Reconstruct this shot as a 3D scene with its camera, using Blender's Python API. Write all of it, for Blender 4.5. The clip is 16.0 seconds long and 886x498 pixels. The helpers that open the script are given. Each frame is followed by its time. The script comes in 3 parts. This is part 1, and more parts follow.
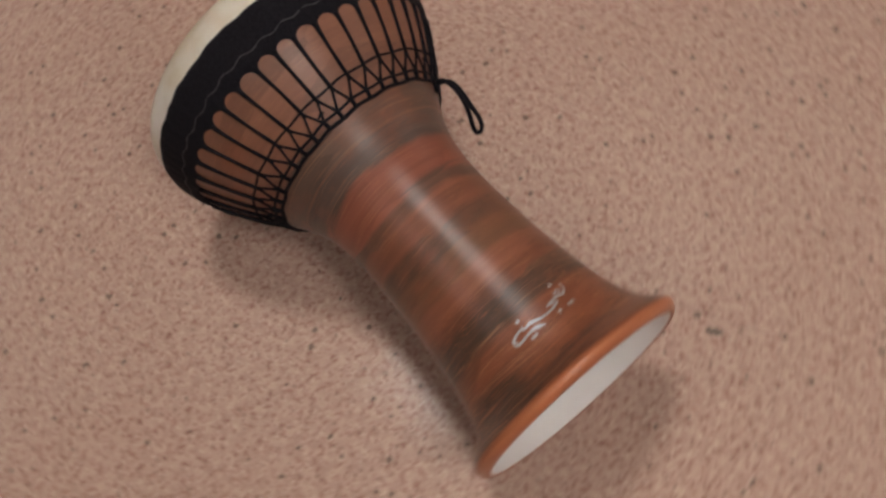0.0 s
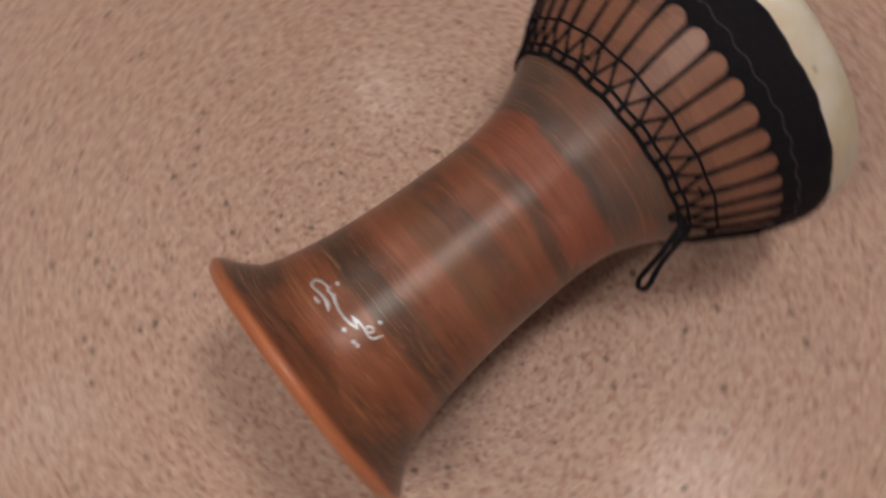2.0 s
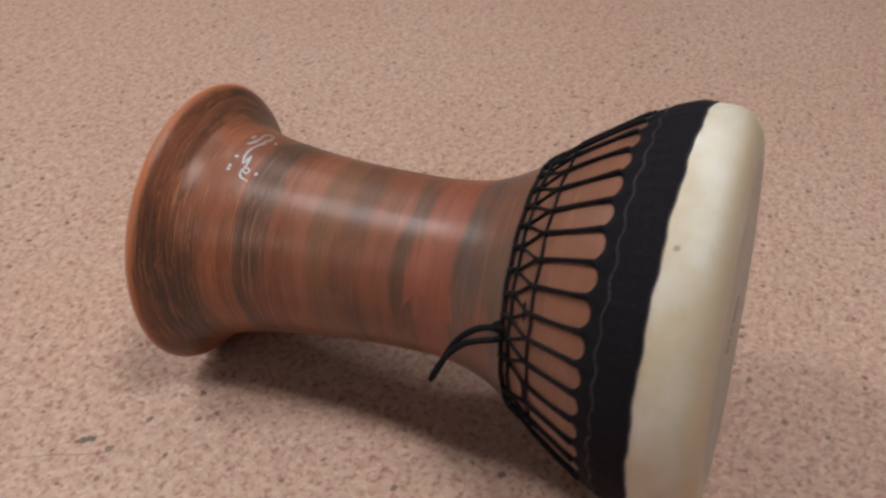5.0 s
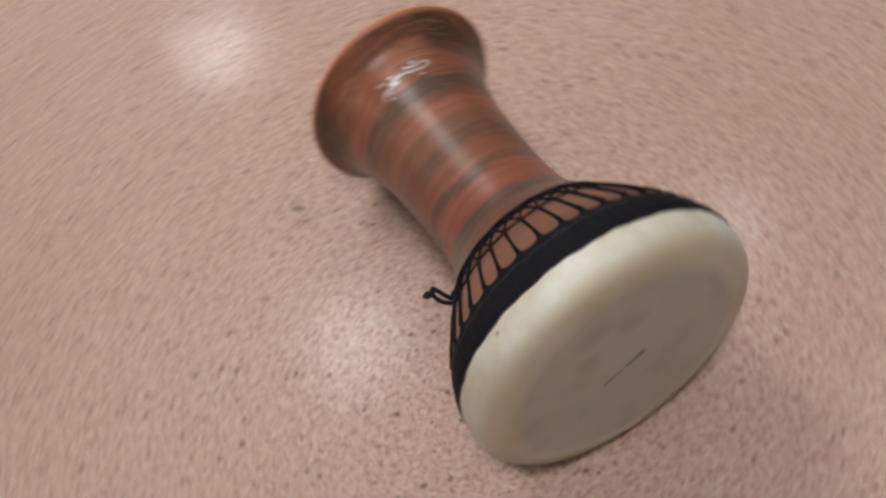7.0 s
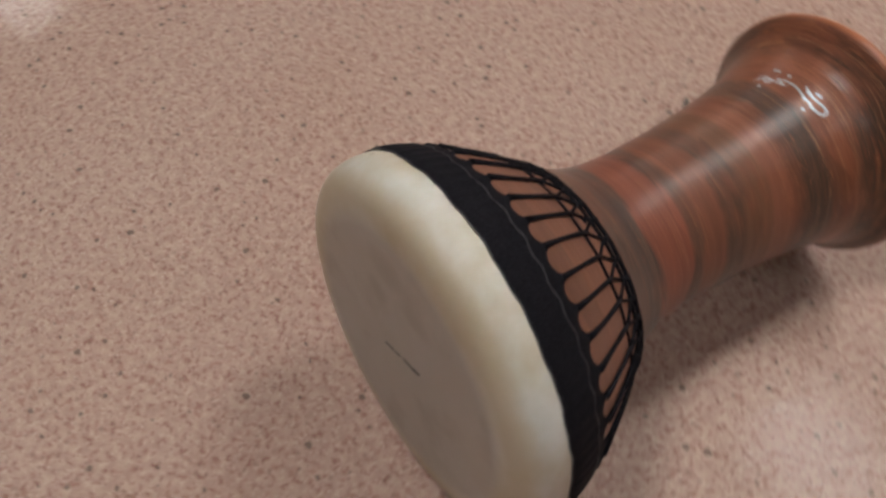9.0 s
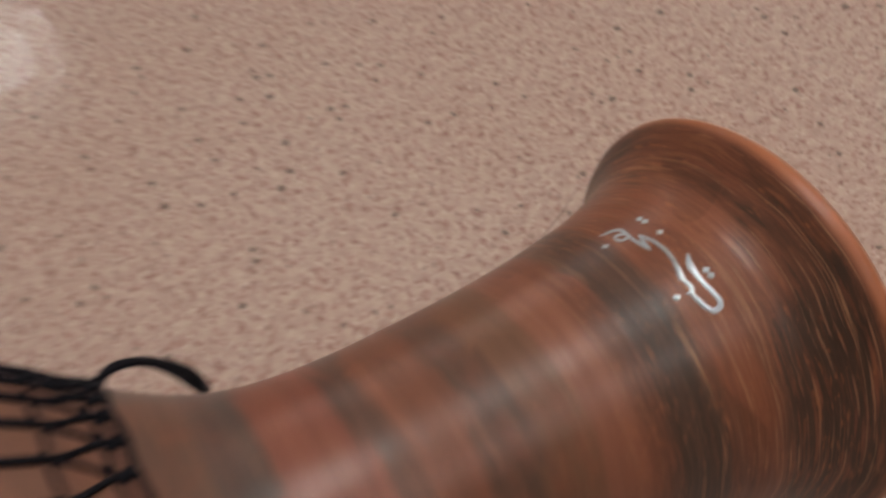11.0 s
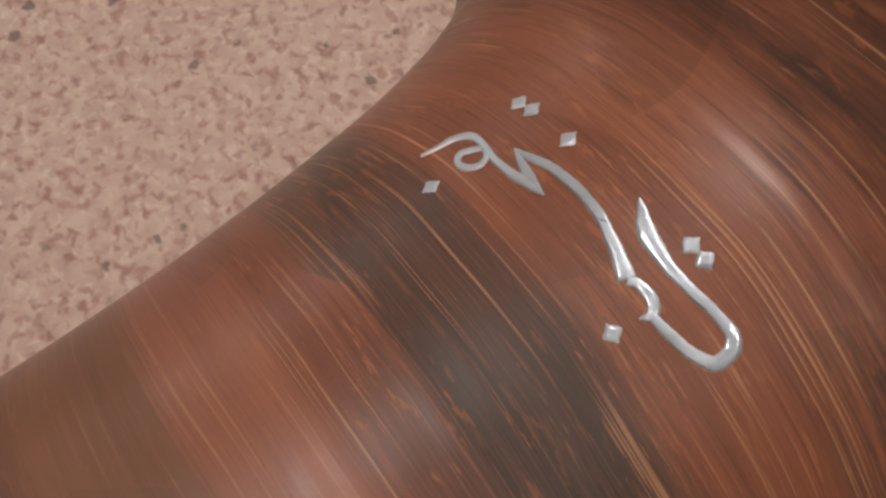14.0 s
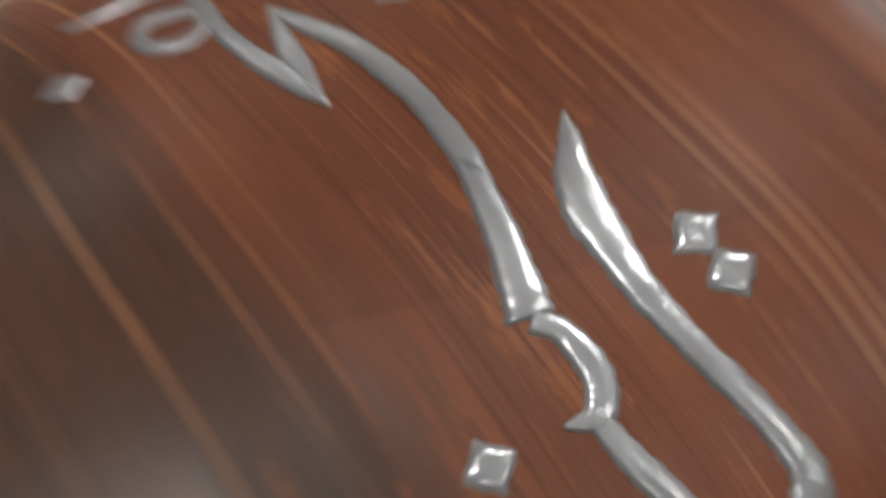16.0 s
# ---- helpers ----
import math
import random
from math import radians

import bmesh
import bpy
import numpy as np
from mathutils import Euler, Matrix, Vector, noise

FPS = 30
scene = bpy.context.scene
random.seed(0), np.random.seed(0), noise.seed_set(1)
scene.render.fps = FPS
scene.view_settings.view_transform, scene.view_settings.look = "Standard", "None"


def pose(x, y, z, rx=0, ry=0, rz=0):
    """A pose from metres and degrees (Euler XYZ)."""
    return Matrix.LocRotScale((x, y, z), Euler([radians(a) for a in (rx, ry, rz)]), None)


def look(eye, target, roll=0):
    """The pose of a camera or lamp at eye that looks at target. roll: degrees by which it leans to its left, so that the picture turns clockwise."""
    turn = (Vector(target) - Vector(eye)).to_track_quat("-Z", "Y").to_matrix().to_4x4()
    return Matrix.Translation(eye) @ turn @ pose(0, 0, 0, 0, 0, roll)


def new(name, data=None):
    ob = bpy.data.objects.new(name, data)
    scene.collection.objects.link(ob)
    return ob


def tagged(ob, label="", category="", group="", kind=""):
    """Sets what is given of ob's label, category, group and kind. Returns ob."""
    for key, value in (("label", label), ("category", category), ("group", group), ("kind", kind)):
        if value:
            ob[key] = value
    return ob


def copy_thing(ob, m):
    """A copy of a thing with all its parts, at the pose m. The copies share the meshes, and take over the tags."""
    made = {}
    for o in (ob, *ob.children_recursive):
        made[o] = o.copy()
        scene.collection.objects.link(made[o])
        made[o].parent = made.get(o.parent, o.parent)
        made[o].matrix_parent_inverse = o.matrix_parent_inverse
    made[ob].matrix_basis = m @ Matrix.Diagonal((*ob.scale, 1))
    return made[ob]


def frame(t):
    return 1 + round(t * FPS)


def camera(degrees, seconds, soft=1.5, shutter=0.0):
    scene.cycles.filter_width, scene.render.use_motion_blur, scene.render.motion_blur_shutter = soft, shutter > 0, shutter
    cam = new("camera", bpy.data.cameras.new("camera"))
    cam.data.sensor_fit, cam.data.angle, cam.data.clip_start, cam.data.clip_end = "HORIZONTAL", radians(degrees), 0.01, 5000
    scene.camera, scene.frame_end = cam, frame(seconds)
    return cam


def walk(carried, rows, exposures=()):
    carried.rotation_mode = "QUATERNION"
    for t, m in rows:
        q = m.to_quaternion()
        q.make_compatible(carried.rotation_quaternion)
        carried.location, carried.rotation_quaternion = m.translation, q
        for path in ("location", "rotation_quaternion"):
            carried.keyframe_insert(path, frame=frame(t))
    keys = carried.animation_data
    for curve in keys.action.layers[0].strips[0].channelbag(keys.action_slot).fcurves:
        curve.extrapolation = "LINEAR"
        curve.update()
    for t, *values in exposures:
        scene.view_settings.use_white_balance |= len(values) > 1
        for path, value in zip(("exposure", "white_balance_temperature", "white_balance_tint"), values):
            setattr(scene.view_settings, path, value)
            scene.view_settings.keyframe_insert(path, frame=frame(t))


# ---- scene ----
cam = camera(50.25, 16.0, soft=2.7, shutter=0.85)
PATH = [
    (0, (-0.15072, -0.10013, 0.80008), (-0.05170, 0.07166, 0.34108), -11.68),
    (0.5, (-0.07062, -0.10641, 0.76870), (-0.01315, 0.08693, 0.31119), -9.66),
    (1, (0.04509, -0.06202, 0.74286), (-0.00814, 0.10533, 0.27472), -20.73),
    (1.5, (0.14915, -0.03761, 0.73945), (0.03611, 0.09962, 0.27212), -15.11),
    (2, (0.20510, 0.01253, 0.71195), (0.03765, 0.10583, 0.25015), -9.74),
    (2.5, (0.23623, 0.08821, 0.69482), (0.03972, 0.15147, 0.23943), -1.31),
    (3, (0.29557, 0.18931, 0.64730), (0.03131, 0.15045, 0.22462), -6.55),
    (3.5, (0.38163, 0.22972, 0.56956), (0.06852, 0.14921, 0.18814), 3.39),
    (4, (0.43057, 0.29998, 0.51394), (0.07501, 0.16102, 0.19103), 1.36),
    (4.5, (0.46328, 0.35437, 0.50275), (0.08408, 0.22447, 0.20388), 1.80),
    (4.7, (0.48076, 0.35773, 0.49373), (0.09938, 0.22030, 0.20106), 1.51),
    (6.8, (0.22005, 0.60837, 0.80989), (0.11143, 0.36002, 0.38975), -18.90),
    (7, (0.15888, 0.62366, 0.82401), (0.09934, 0.36576, 0.39982), -21.17),
    (7.5, (0.01779, 0.69521, 0.86615), (0.06462, 0.43061, 0.44449), -11.81),
    (8, (-0.12488, 0.63709, 0.80661), (-0.00238, 0.42321, 0.37159), -8.02),
    (8.2, (-0.18333, 0.60499, 0.77318), (-0.02992, 0.41223, 0.33809), -6.00),
    (10.3, (-0.28789, 0.35783, 0.53168), (0.03346, 0.21905, 0.17464), -1.94),
    (10.5, (-0.25308, 0.32345, 0.51509), (0.05913, 0.18345, 0.15051), -3.47),
    (11, (-0.15471, 0.23281, 0.45960), (0.12560, 0.07955, 0.07497), -3.00),
    (11.5, (-0.10712, 0.18220, 0.40161), (0.14007, 0.04235, -0.00990), -4.85),
    (12, (-0.07628, 0.14327, 0.36858), (0.14810, 0.03550, -0.06505), -10.06),
    (12.5, (-0.05614, 0.12168, 0.33701), (0.15129, 0.00536, -0.10282), -8.08),
    (13, (-0.04797, 0.10290, 0.30690), (0.15766, -0.00516, -0.13586), -10.28),
    (13.5, (-0.04916, 0.09618, 0.29881), (0.16334, 0.00254, -0.14399), -12.99),
    (14, (-0.04569, 0.09548, 0.29456), (0.16259, -0.00443, -0.14888), -10.67),
    (14.5, (-0.04382, 0.09316, 0.28812), (0.16013, -0.00705, -0.15726), -10.01),
    (15, (-0.03509, 0.08483, 0.27770), (0.14840, -0.01740, -0.17604), -8.09),
    (15.5, (-0.02142, 0.07662, 0.25678), (0.11475, -0.02919, -0.21254), 0.17),
    (16, (-0.02213, 0.06945, 0.21827), (0.16773, -0.10152, -0.21153), 5.28),
]
EXPOSURES = [(0.0, -0.28, 6900, 12), (1.2, -0.42, 7100, 13), (1.6, -0.38, 7100, 14), (2.2, -0.19, 6900, 11), (3.2, 0.15, 6400, 7), (4.5, 0.2, 6350, 6), (7.0, 0.1, 6200, 4), (8.0, -0.18, 6400, 8),
             (10.3, -0.15, 6250, 4), (11.5, -0.2, 6350, 6), (12.5, -0.2, 6500, 9), (14.0, -0.08, 6500, 9), (15.0, -0.02, 6550, 9), (15.5, -0.1, 6550, 8), (16.0, -0.56, 6600, 7)]
walk(cam, [(t, look(eye, target, roll)) for t, eye, target, roll in PATH], EXPOSURES)

# ---------------------------------------------------------------- light
world = bpy.data.worlds.new("world")
scene.world = world
world.use_nodes = True
world.node_tree.nodes["Background"].inputs[0].default_value = (1.0, 0.9, 0.82, 1)
world.node_tree.nodes["Background"].inputs[1].default_value = 0.02
LAMP_POWER = 53.0
LAMP_TINT = (1.0, 0.955, 0.925)
CEILING = 2.7
ROOM = (-4.2, 6.2, -5.6, 3.4)          # x0, x1, y0, y1

# the drum lies on its side: foot end at the origin, head towards +y
TILT, LIFT = 0.0916, 0.0991


# ---------------------------------------------------------------- materials
class Nodes:
    """Short way to write a node material."""

    def __init__(self, name):
        self.mat = bpy.data.materials.new(name)
        self.mat.use_nodes = True
        self.tree = self.mat.node_tree
        self.bsdf = self.tree.nodes["Principled BSDF"]
        self.coord = self.tree.nodes.new("ShaderNodeTexCoord")

    def link(self, a, b):
        self.tree.links.new(a, b)

    def put(self, socket, value):
        if isinstance(value, bpy.types.NodeSocket):
            self.link(value, socket)
        else:
            socket.default_value = value

    def scaled(self, vec, scale, offset=(0, 0, 0)):
        n = self.tree.nodes.new("ShaderNodeMapping")
        n.inputs["Scale"].default_value = scale
        n.inputs["Location"].default_value = offset
        self.link(vec, n.inputs["Vector"])
        return n.outputs[0]

    def noise(self, vec, scale, detail=2.0, rough=0.5, distortion=0.0):
        n = self.tree.nodes.new("ShaderNodeTexNoise")
        n.inputs["Scale"].default_value = scale
        n.inputs["Detail"].default_value = detail
        n.inputs["Roughness"].default_value = rough
        n.inputs["Distortion"].default_value = distortion
        self.link(vec, n.inputs["Vector"])
        return n.outputs[0]

    def noise_colour(self, vec, scale, detail=2.0):
        n = self.tree.nodes.new("ShaderNodeTexNoise")
        n.inputs["Scale"].default_value = scale
        n.inputs["Detail"].default_value = detail
        self.link(vec, n.inputs["Vector"])
        return n.outputs[1]

    def voronoi(self, vec, scale, feature="F1", rand=1.0):
        n = self.tree.nodes.new("ShaderNodeTexVoronoi")
        n.feature = feature
        n.inputs["Scale"].default_value = scale
        n.inputs["Randomness"].default_value = rand
        self.link(vec, n.inputs["Vector"])
        return n

    def ramp(self, fac, stops, mode="LINEAR"):
        n = self.tree.nodes.new("ShaderNodeValToRGB")
        n.color_ramp.interpolation = mode
        while len(n.color_ramp.elements) < len(stops):
            n.color_ramp.elements.new(0.5)
        for e, (p, c) in zip(n.color_ramp.elements, stops):
            e.position = p
            e.color = (*c, 1) if len(c) == 3 else c
        self.link(fac, n.inputs[0])
        return n.outputs[0]

    def step(self, fac, a, b):
        n = self.tree.nodes.new("ShaderNodeMapRange")
        n.inputs[1].default_value, n.inputs[2].default_value = a, b
        self.link(fac, n.inputs[0])
        return n.outputs[0]

    def mix(self, fac, a, b, mode="MIX"):
        n = self.tree.nodes.new("ShaderNodeMix")
        n.data_type, n.blend_type = "RGBA", mode
        self.put(n.inputs[0], fac)
        for s, v in ((n.inputs[6], a), (n.inputs[7], b)):
            self.put(s, (*v, 1) if isinstance(v, tuple) and len(v) == 3 else v)
        return n.outputs[2]

    def math(self, op, a, b=0.0, c=0.0):
        n = self.tree.nodes.new("ShaderNodeMath")
        n.operation = op
        for s, v in zip(n.inputs, (a, b, c)):
            self.put(s, v)
        return n.outputs[0]

    def vmath(self, op, a, b):
        n = self.tree.nodes.new("ShaderNodeVectorMath")
        n.operation = op
        self.put(n.inputs[0], a)
        self.put(n.inputs[1], b)
        return n.outputs[0]

    def split(self, vec):
        n = self.tree.nodes.new("ShaderNodeSeparateXYZ")
        self.link(vec, n.inputs[0])
        return n.outputs

    def bump(self, height, strength, distance, normal=None):
        n = self.tree.nodes.new("ShaderNodeBump")
        n.inputs["Strength"].default_value = strength
        n.inputs["Distance"].default_value = distance
        self.link(height, n.inputs["Height"])
        if normal is not None:
            self.link(normal, n.inputs["Normal"])
        return n.outputs[0]

    def done(self, colour, rough, metal=0.0, normal=None, specular=0.5, coat=0.0, coat_rough=0.1):
        b = self.bsdf.inputs
        self.put(b["Base Color"], (*colour, 1) if isinstance(colour, tuple) and len(colour) == 3 else colour)
        self.put(b["Roughness"], rough)
        self.put(b["Metallic"], metal)
        b["Specular IOR Level"].default_value = specular
        b["Coat Weight"].default_value = coat
        b["Coat Roughness"].default_value = coat_rough
        if normal is not None:
            self.link(normal, b["Normal"])
            self.link(normal, b["Coat Normal"])
        return self.mat


def floor_material():
    m = Nodes("speckled_vinyl")
    p = m.coord.outputs["Object"]
    warp = m.vmath("MULTIPLY", m.vmath("SUBTRACT", m.noise_colour(p, 260, 2), (0.5, 0.5, 0.5)), (0.0050, 0.0050, 0))
    q = m.vmath("ADD", p, warp)
    colour = m.ramp(m.noise(p, 110, 3, 0.5), [(0.32, (0.47, 0.318, 0.255)), (0.5, (0.530, 0.368, 0.297)), (0.68, (0.59, 0.427, 0.350))])
    # soft red-brown marbling, in small broken flecks
    worm = m.noise(m.scaled(p, (1.0, 1.15, 1.0), (3.1, 1.7, 0)), 190, 2.0, 0.45, 0.5)
    tone = m.noise(m.scaled(p, (1, 1, 1), (2.2, 8.1, 0)), 90, 1.0)
    red = m.ramp(tone, [(0.35, (0.265, 0.105, 0.082)), (0.65, (0.400, 0.210, 0.165))])
    colour = m.mix(m.math("MULTIPLY", m.step(worm, 0.51, 0.65), 0.66), colour, red)
    pale = m.noise(m.scaled(p, (1, 1, 1), (0.4, 5.2, 0)), 210, 2.0, 0.5, 0.4)
    colour = m.mix(m.math("MULTIPLY", m.step(pale, 0.56, 0.68), 0.5), colour, (0.69, 0.545, 0.455))

    def blobs(scale, shift, share_of, most, soft):
        """Soft irregular chips in a share of the cells."""
        v = m.voronoi(m.scaled(q, (1.0, 1.2, 1.0), shift), scale)
        pick = m.split(v.outputs["Color"])
        reach = m.math("MULTIPLY", m.math("ADD", pick[1], 0.35), most)
        inside = m.step(m.math("SUBTRACT", reach, v.outputs["Distance"]), 0.0, soft)
        return m.math("MULTIPLY", inside, m.step(pick[0], 1 - share_of, 1 - share_of + 0.02)), pick

    brown, pick = blobs(165, (7.7, 2.9, 0), 0.34, 0.36, 0.20)
    colour = m.mix(m.math("MULTIPLY", brown, 0.42), colour, (0.205, 0.102, 0.080))
    chip, pick = blobs(80, (1.3, 9.1, 0), 0.42, 0.235, 0.11)
    colour = m.mix(m.math("MULTIPLY", chip, 0.72), colour, m.ramp(pick[2], [(0.0, (0.085, 0.068, 0.058)), (0.5, (0.145, 0.075, 0.060)), (1.0, (0.13, 0.102, 0.086))]))
    # broad uneven wear
    wear = m.noise(p, 3.0, 3)
    colour = m.mix(m.step(wear, 0.35, 0.75), colour, m.mix(1.0, colour, (0.93, 0.88, 0.86), "MULTIPLY"))
    # a hairline scratch and a gouge beside the drum's foot
    local = m.scaled(p, (1, 1, 1))
    x, y, _ = m.split(m.vmath("SUBTRACT", local, (0.159, -0.0190, 0)))
    along = m.math("ADD", m.math("MULTIPLY", x, 0.456), m.math("MULTIPLY", y, -0.89))
    across = m.math("ADD", m.math("MULTIPLY", x, 0.89), m.math("MULTIPLY", y, 0.456))
    across = m.math("ABSOLUTE", m.math("ADD", across, m.math("MULTIPLY", m.math("SUBTRACT", m.noise(p, 60), 0.5), 0.004)))
    line = m.math("MULTIPLY", m.step(across, 0.0009, 0.0002), m.step(m.math("ABSOLUTE", along), 0.05, 0.02))
    colour = m.mix(m.math("MULTIPLY", line, 0.6), colour, (0.2, 0.12, 0.1))
    gx, gy, _ = m.split(m.vmath("SUBTRACT", q, (0.1453, -0.0203, 0)))
    ga = m.math("ADD", m.math("MULTIPLY", gx, 0.62), m.math("MULTIPLY", gy, -0.78))
    gb = m.math("ADD", m.math("MULTIPLY", gx, 0.78), m.math("MULTIPLY", gy, 0.62))
    blob = m.math("ADD", m.math("POWER", m.math("DIVIDE", ga, 0.0085), 2.0), m.math("POWER", m.math("DIVIDE", gb, 0.0032), 2.0))
    blob = m.step(blob, 1.0, 0.6)
    colour = m.mix(m.math("MULTIPLY", blob, 0.92), colour, (0.12, 0.105, 0.092))
    wavy = m.bump(m.noise(p, 52, 2), 0.17, 0.004)
    normal = m.bump(m.noise(p, 240, 2), 0.09, 0.0006, wavy)
    rough = m.math("ADD", 0.46, m.math("MULTIPLY", m.noise(p, 160, 3), 0.16))
    m.bsdf.inputs["Coat IOR"].default_value = 1.105
    return m.done(colour, rough, normal=normal, specular=0.28, coat=1.0, coat_rough=0.075)


def clay_material():
    """Lacquered turned clay, brushed round with brown, orange and umber glazes."""
    m = Nodes("brushed_lacquered_clay")
    p = m.coord.outputs["Object"]
    x, y, z = m.split(p)
    wob = m.math("MULTIPLY", m.math("SUBTRACT", m.noise(p, 14, 2), 0.5), 0.006)
    v = m.math("ADD", y, wob)
    comb = m.tree.nodes.new("ShaderNodeCombineXYZ")
    m.put(comb.inputs[0], x)
    m.put(comb.inputs[1], v)
    m.put(comb.inputs[2], z)
    c = comb.outputs[0]
    streak = m.noise(m.scaled(c, (6, 150, 6)), 1.0, 5.0, 0.6)
    fine = m.noise(m.scaled(c, (45, 2900, 45), (1, 7, 3)), 1.0, 2.0, 0.55)
    chip = m.noise(m.scaled(c, (80, 1100, 80), (9, 2, 6)), 1.0, 4.0, 0.65)
    hair = m.noise(m.scaled(c, (24, 1500, 24), (2, 0, 5)), 1.0, 3.0, 0.6)
    mottled = m.noise(m.scaled(c, (20, 46, 20), (7, 1, 3)), 1.0, 4.0, 0.62)
    cloud = m.noise(m.scaled(c, (8, 14, 8), (1, 4, 9)), 1.0, 3.0, 0.55)
    flake = m.noise(m.scaled(c, (150, 700, 150)), 1.0, 3.0, 0.6)
    line = m.noise(m.scaled(c, (11, 950, 11), (5, 3, 1)), 1.0, 1.5, 0.5)
    patch = m.noise(m.scaled(c, (34, 90, 34), (4, 6, 2)), 1.0, 2.0, 0.5)
    mottle = m.math("SUBTRACT", mottled, 0.5)
    block = m.split(m.voronoi(m.scaled(c, (15, 58, 15), (2, 5, 1)), 1.0).outputs["Color"])
    vv = m.math("ADD", v, m.math("MULTIPLY", mottle, 0.008))
    vb = m.math("ADD", m.math("ADD", vv, m.math("MULTIPLY", m.math("SUBTRACT", block[1], 0.5), 0.008)), m.math("ADD", m.math("MULTIPLY", m.math("SUBTRACT", hair, 0.5), 0.011), m.math("MULTIPLY", m.math("SUBTRACT", cloud, 0.5), 0.016)))
    # glazes laid on the wheel, ring by ring from the foot to the bowl
    rings = [(0.000, (0.235, 0.083, 0.047)), (0.022, (0.215, 0.081, 0.047)), (0.030, (0.255, 0.087, 0.047)), (0.069, (0.108, 0.057, 0.040)),
             (0.089, (0.205, 0.075, 0.045)), (0.106, (0.250, 0.094, 0.057)), (0.121, (0.185, 0.085, 0.050)), (0.141, (0.118, 0.063, 0.044)),
             (0.157, (0.232, 0.088, 0.053)), (0.181, (0.118, 0.059, 0.042)), (0.192, (0.270, 0.088, 0.056)), (0.223, (0.098, 0.066, 0.055)),
             (0.243, (0.128, 0.079, 0.060)), (0.262, (0.225, 0.100, 0.065))]
    colour = m.ramp(m.math("DIVIDE", vb, 0.4), [(max(0.0, (a + d) / 0.4), tone) for (a, tone), last in zip(rings, [rings[0]] + rings) for d, tone in ((-0.0018, last[1]), (0.0018, tone))])
    colour = m.mix(1.0, colour, m.ramp(block[0], [(0.0, (0.84, 0.86, 0.88)), (1.0, (1.15, 1.13, 1.12))]), "MULTIPLY")
    colour = m.mix(1.0, colour, m.ramp(streak, [(0.26, (0.82, 0.82, 0.82)), (0.5, (1.0, 1.0, 1.0)), (0.75, (1.18, 1.18, 1.16))]), "MULTIPLY")
    # red clay worn through in spots
    colour = m.mix(m.math("MULTIPLY", m.step(cloud, 0.47, 0.60), m.math("MULTIPLY", m.step(mottled, 0.42, 0.60), 0.62)), colour, (0.240, 0.082, 0.047))

    # the brush dragged harder on the flare than on the body
    flare = m.math("ADD", 0.30, m.math("MULTIPLY", m.step(vv, 0.125, 0.085), 0.70))

    def ring(middle, half, soft):
        return m.step(m.math("ABSOLUTE", m.math("SUBTRACT", vv, middle)), half + soft, half - soft)

    umber = m.ramp(streak, [(0.26, (0.046, 0.029, 0.022)), (0.5, (0.064, 0.041, 0.031)), (0.75, (0.095, 0.058, 0.042))])
    # umber on the flare's sides, partly its underside's shade put into the colour
    flank = m.math("MULTIPLY", ring(0.029, 0.016, 0.005), m.step(m.math("ABSOLUTE", m.math("ADD", m.math("SUBTRACT", x, 0.012), m.math("MULTIPLY", m.math("SUBTRACT", cloud, 0.5), 0.14))), 0.036, 0.062))
    side_patch = m.math("MULTIPLY", ring(0.079, 0.016, 0.009), m.step(m.math("ADD", x, m.math("MULTIPLY", m.math("SUBTRACT", cloud, 0.5), 0.08)), 0.010, -0.012))
    smear = m.noise(m.scaled(c, (16, 42, 16), (8, 3, 5)), 1.0, 3.0, 0.55)
    foot_smear = m.math("MULTIPLY", ring(0.027, 0.012, 0.006), m.math("MULTIPLY", m.step(smear, 0.46, 0.62), 0.5))
    dark = m.math("MAXIMUM", m.math("MAXIMUM", side_patch, flank), foot_smear)
    drag = m.noise(m.scaled(c, (38, 620, 38), (3, 1, 8)), 1.0, 4.0, 0.62)
    dark = m.math("MULTIPLY", m.math("MULTIPLY", dark, m.step(mottled, 0.12, 0.44)), m.step(drag, 0.68, 0.50))
    colour = m.mix(m.math("MULTIPLY", dark, 0.88), colour, umber)
    # a thin bare line round the collar
    colour = m.mix(m.math("MULTIPLY", m.step(m.math("ABSOLUTE", m.math("SUBTRACT", v, 0.2425)), 0.0011, 0.0004), 0.32), colour, (0.30, 0.125, 0.068))
    # broken orange brush lines, thin long ones in clusters, and dark bristle marks
    colour = m.mix(m.math("MULTIPLY", m.step(hair, 0.42, 0.32), m.math("MULTIPLY", flare, 0.16)), colour, (0.055, 0.027, 0.018))
    light = m.math("MULTIPLY", m.step(hair, 0.585, 0.64), m.step(flake, 0.42, 0.53))
    colour = m.mix(m.math("MULTIPLY", light, m.math("MULTIPLY", flare, 0.24)), colour, (0.44, 0.150, 0.062))
    thin = m.math("MULTIPLY", m.step(line, 0.664, 0.682), m.step(patch, 0.45, 0.55))
    colour = m.mix(m.math("MULTIPLY", thin, m.math("MULTIPLY", flare, 0.58)), colour, (0.56, 0.26, 0.135))
    scratch = m.noise(m.scaled(c, (10, 2100, 10), (4, 8, 1)), 1.0, 1.0, 0.5)
    colour = m.mix(m.math("MULTIPLY", m.math("MULTIPLY", m.step(scratch, 0.660, 0.684), m.step(smear, 0.40, 0.54)), m.math("MULTIPLY", flare, 0.66)), colour, (0.60, 0.30, 0.155))
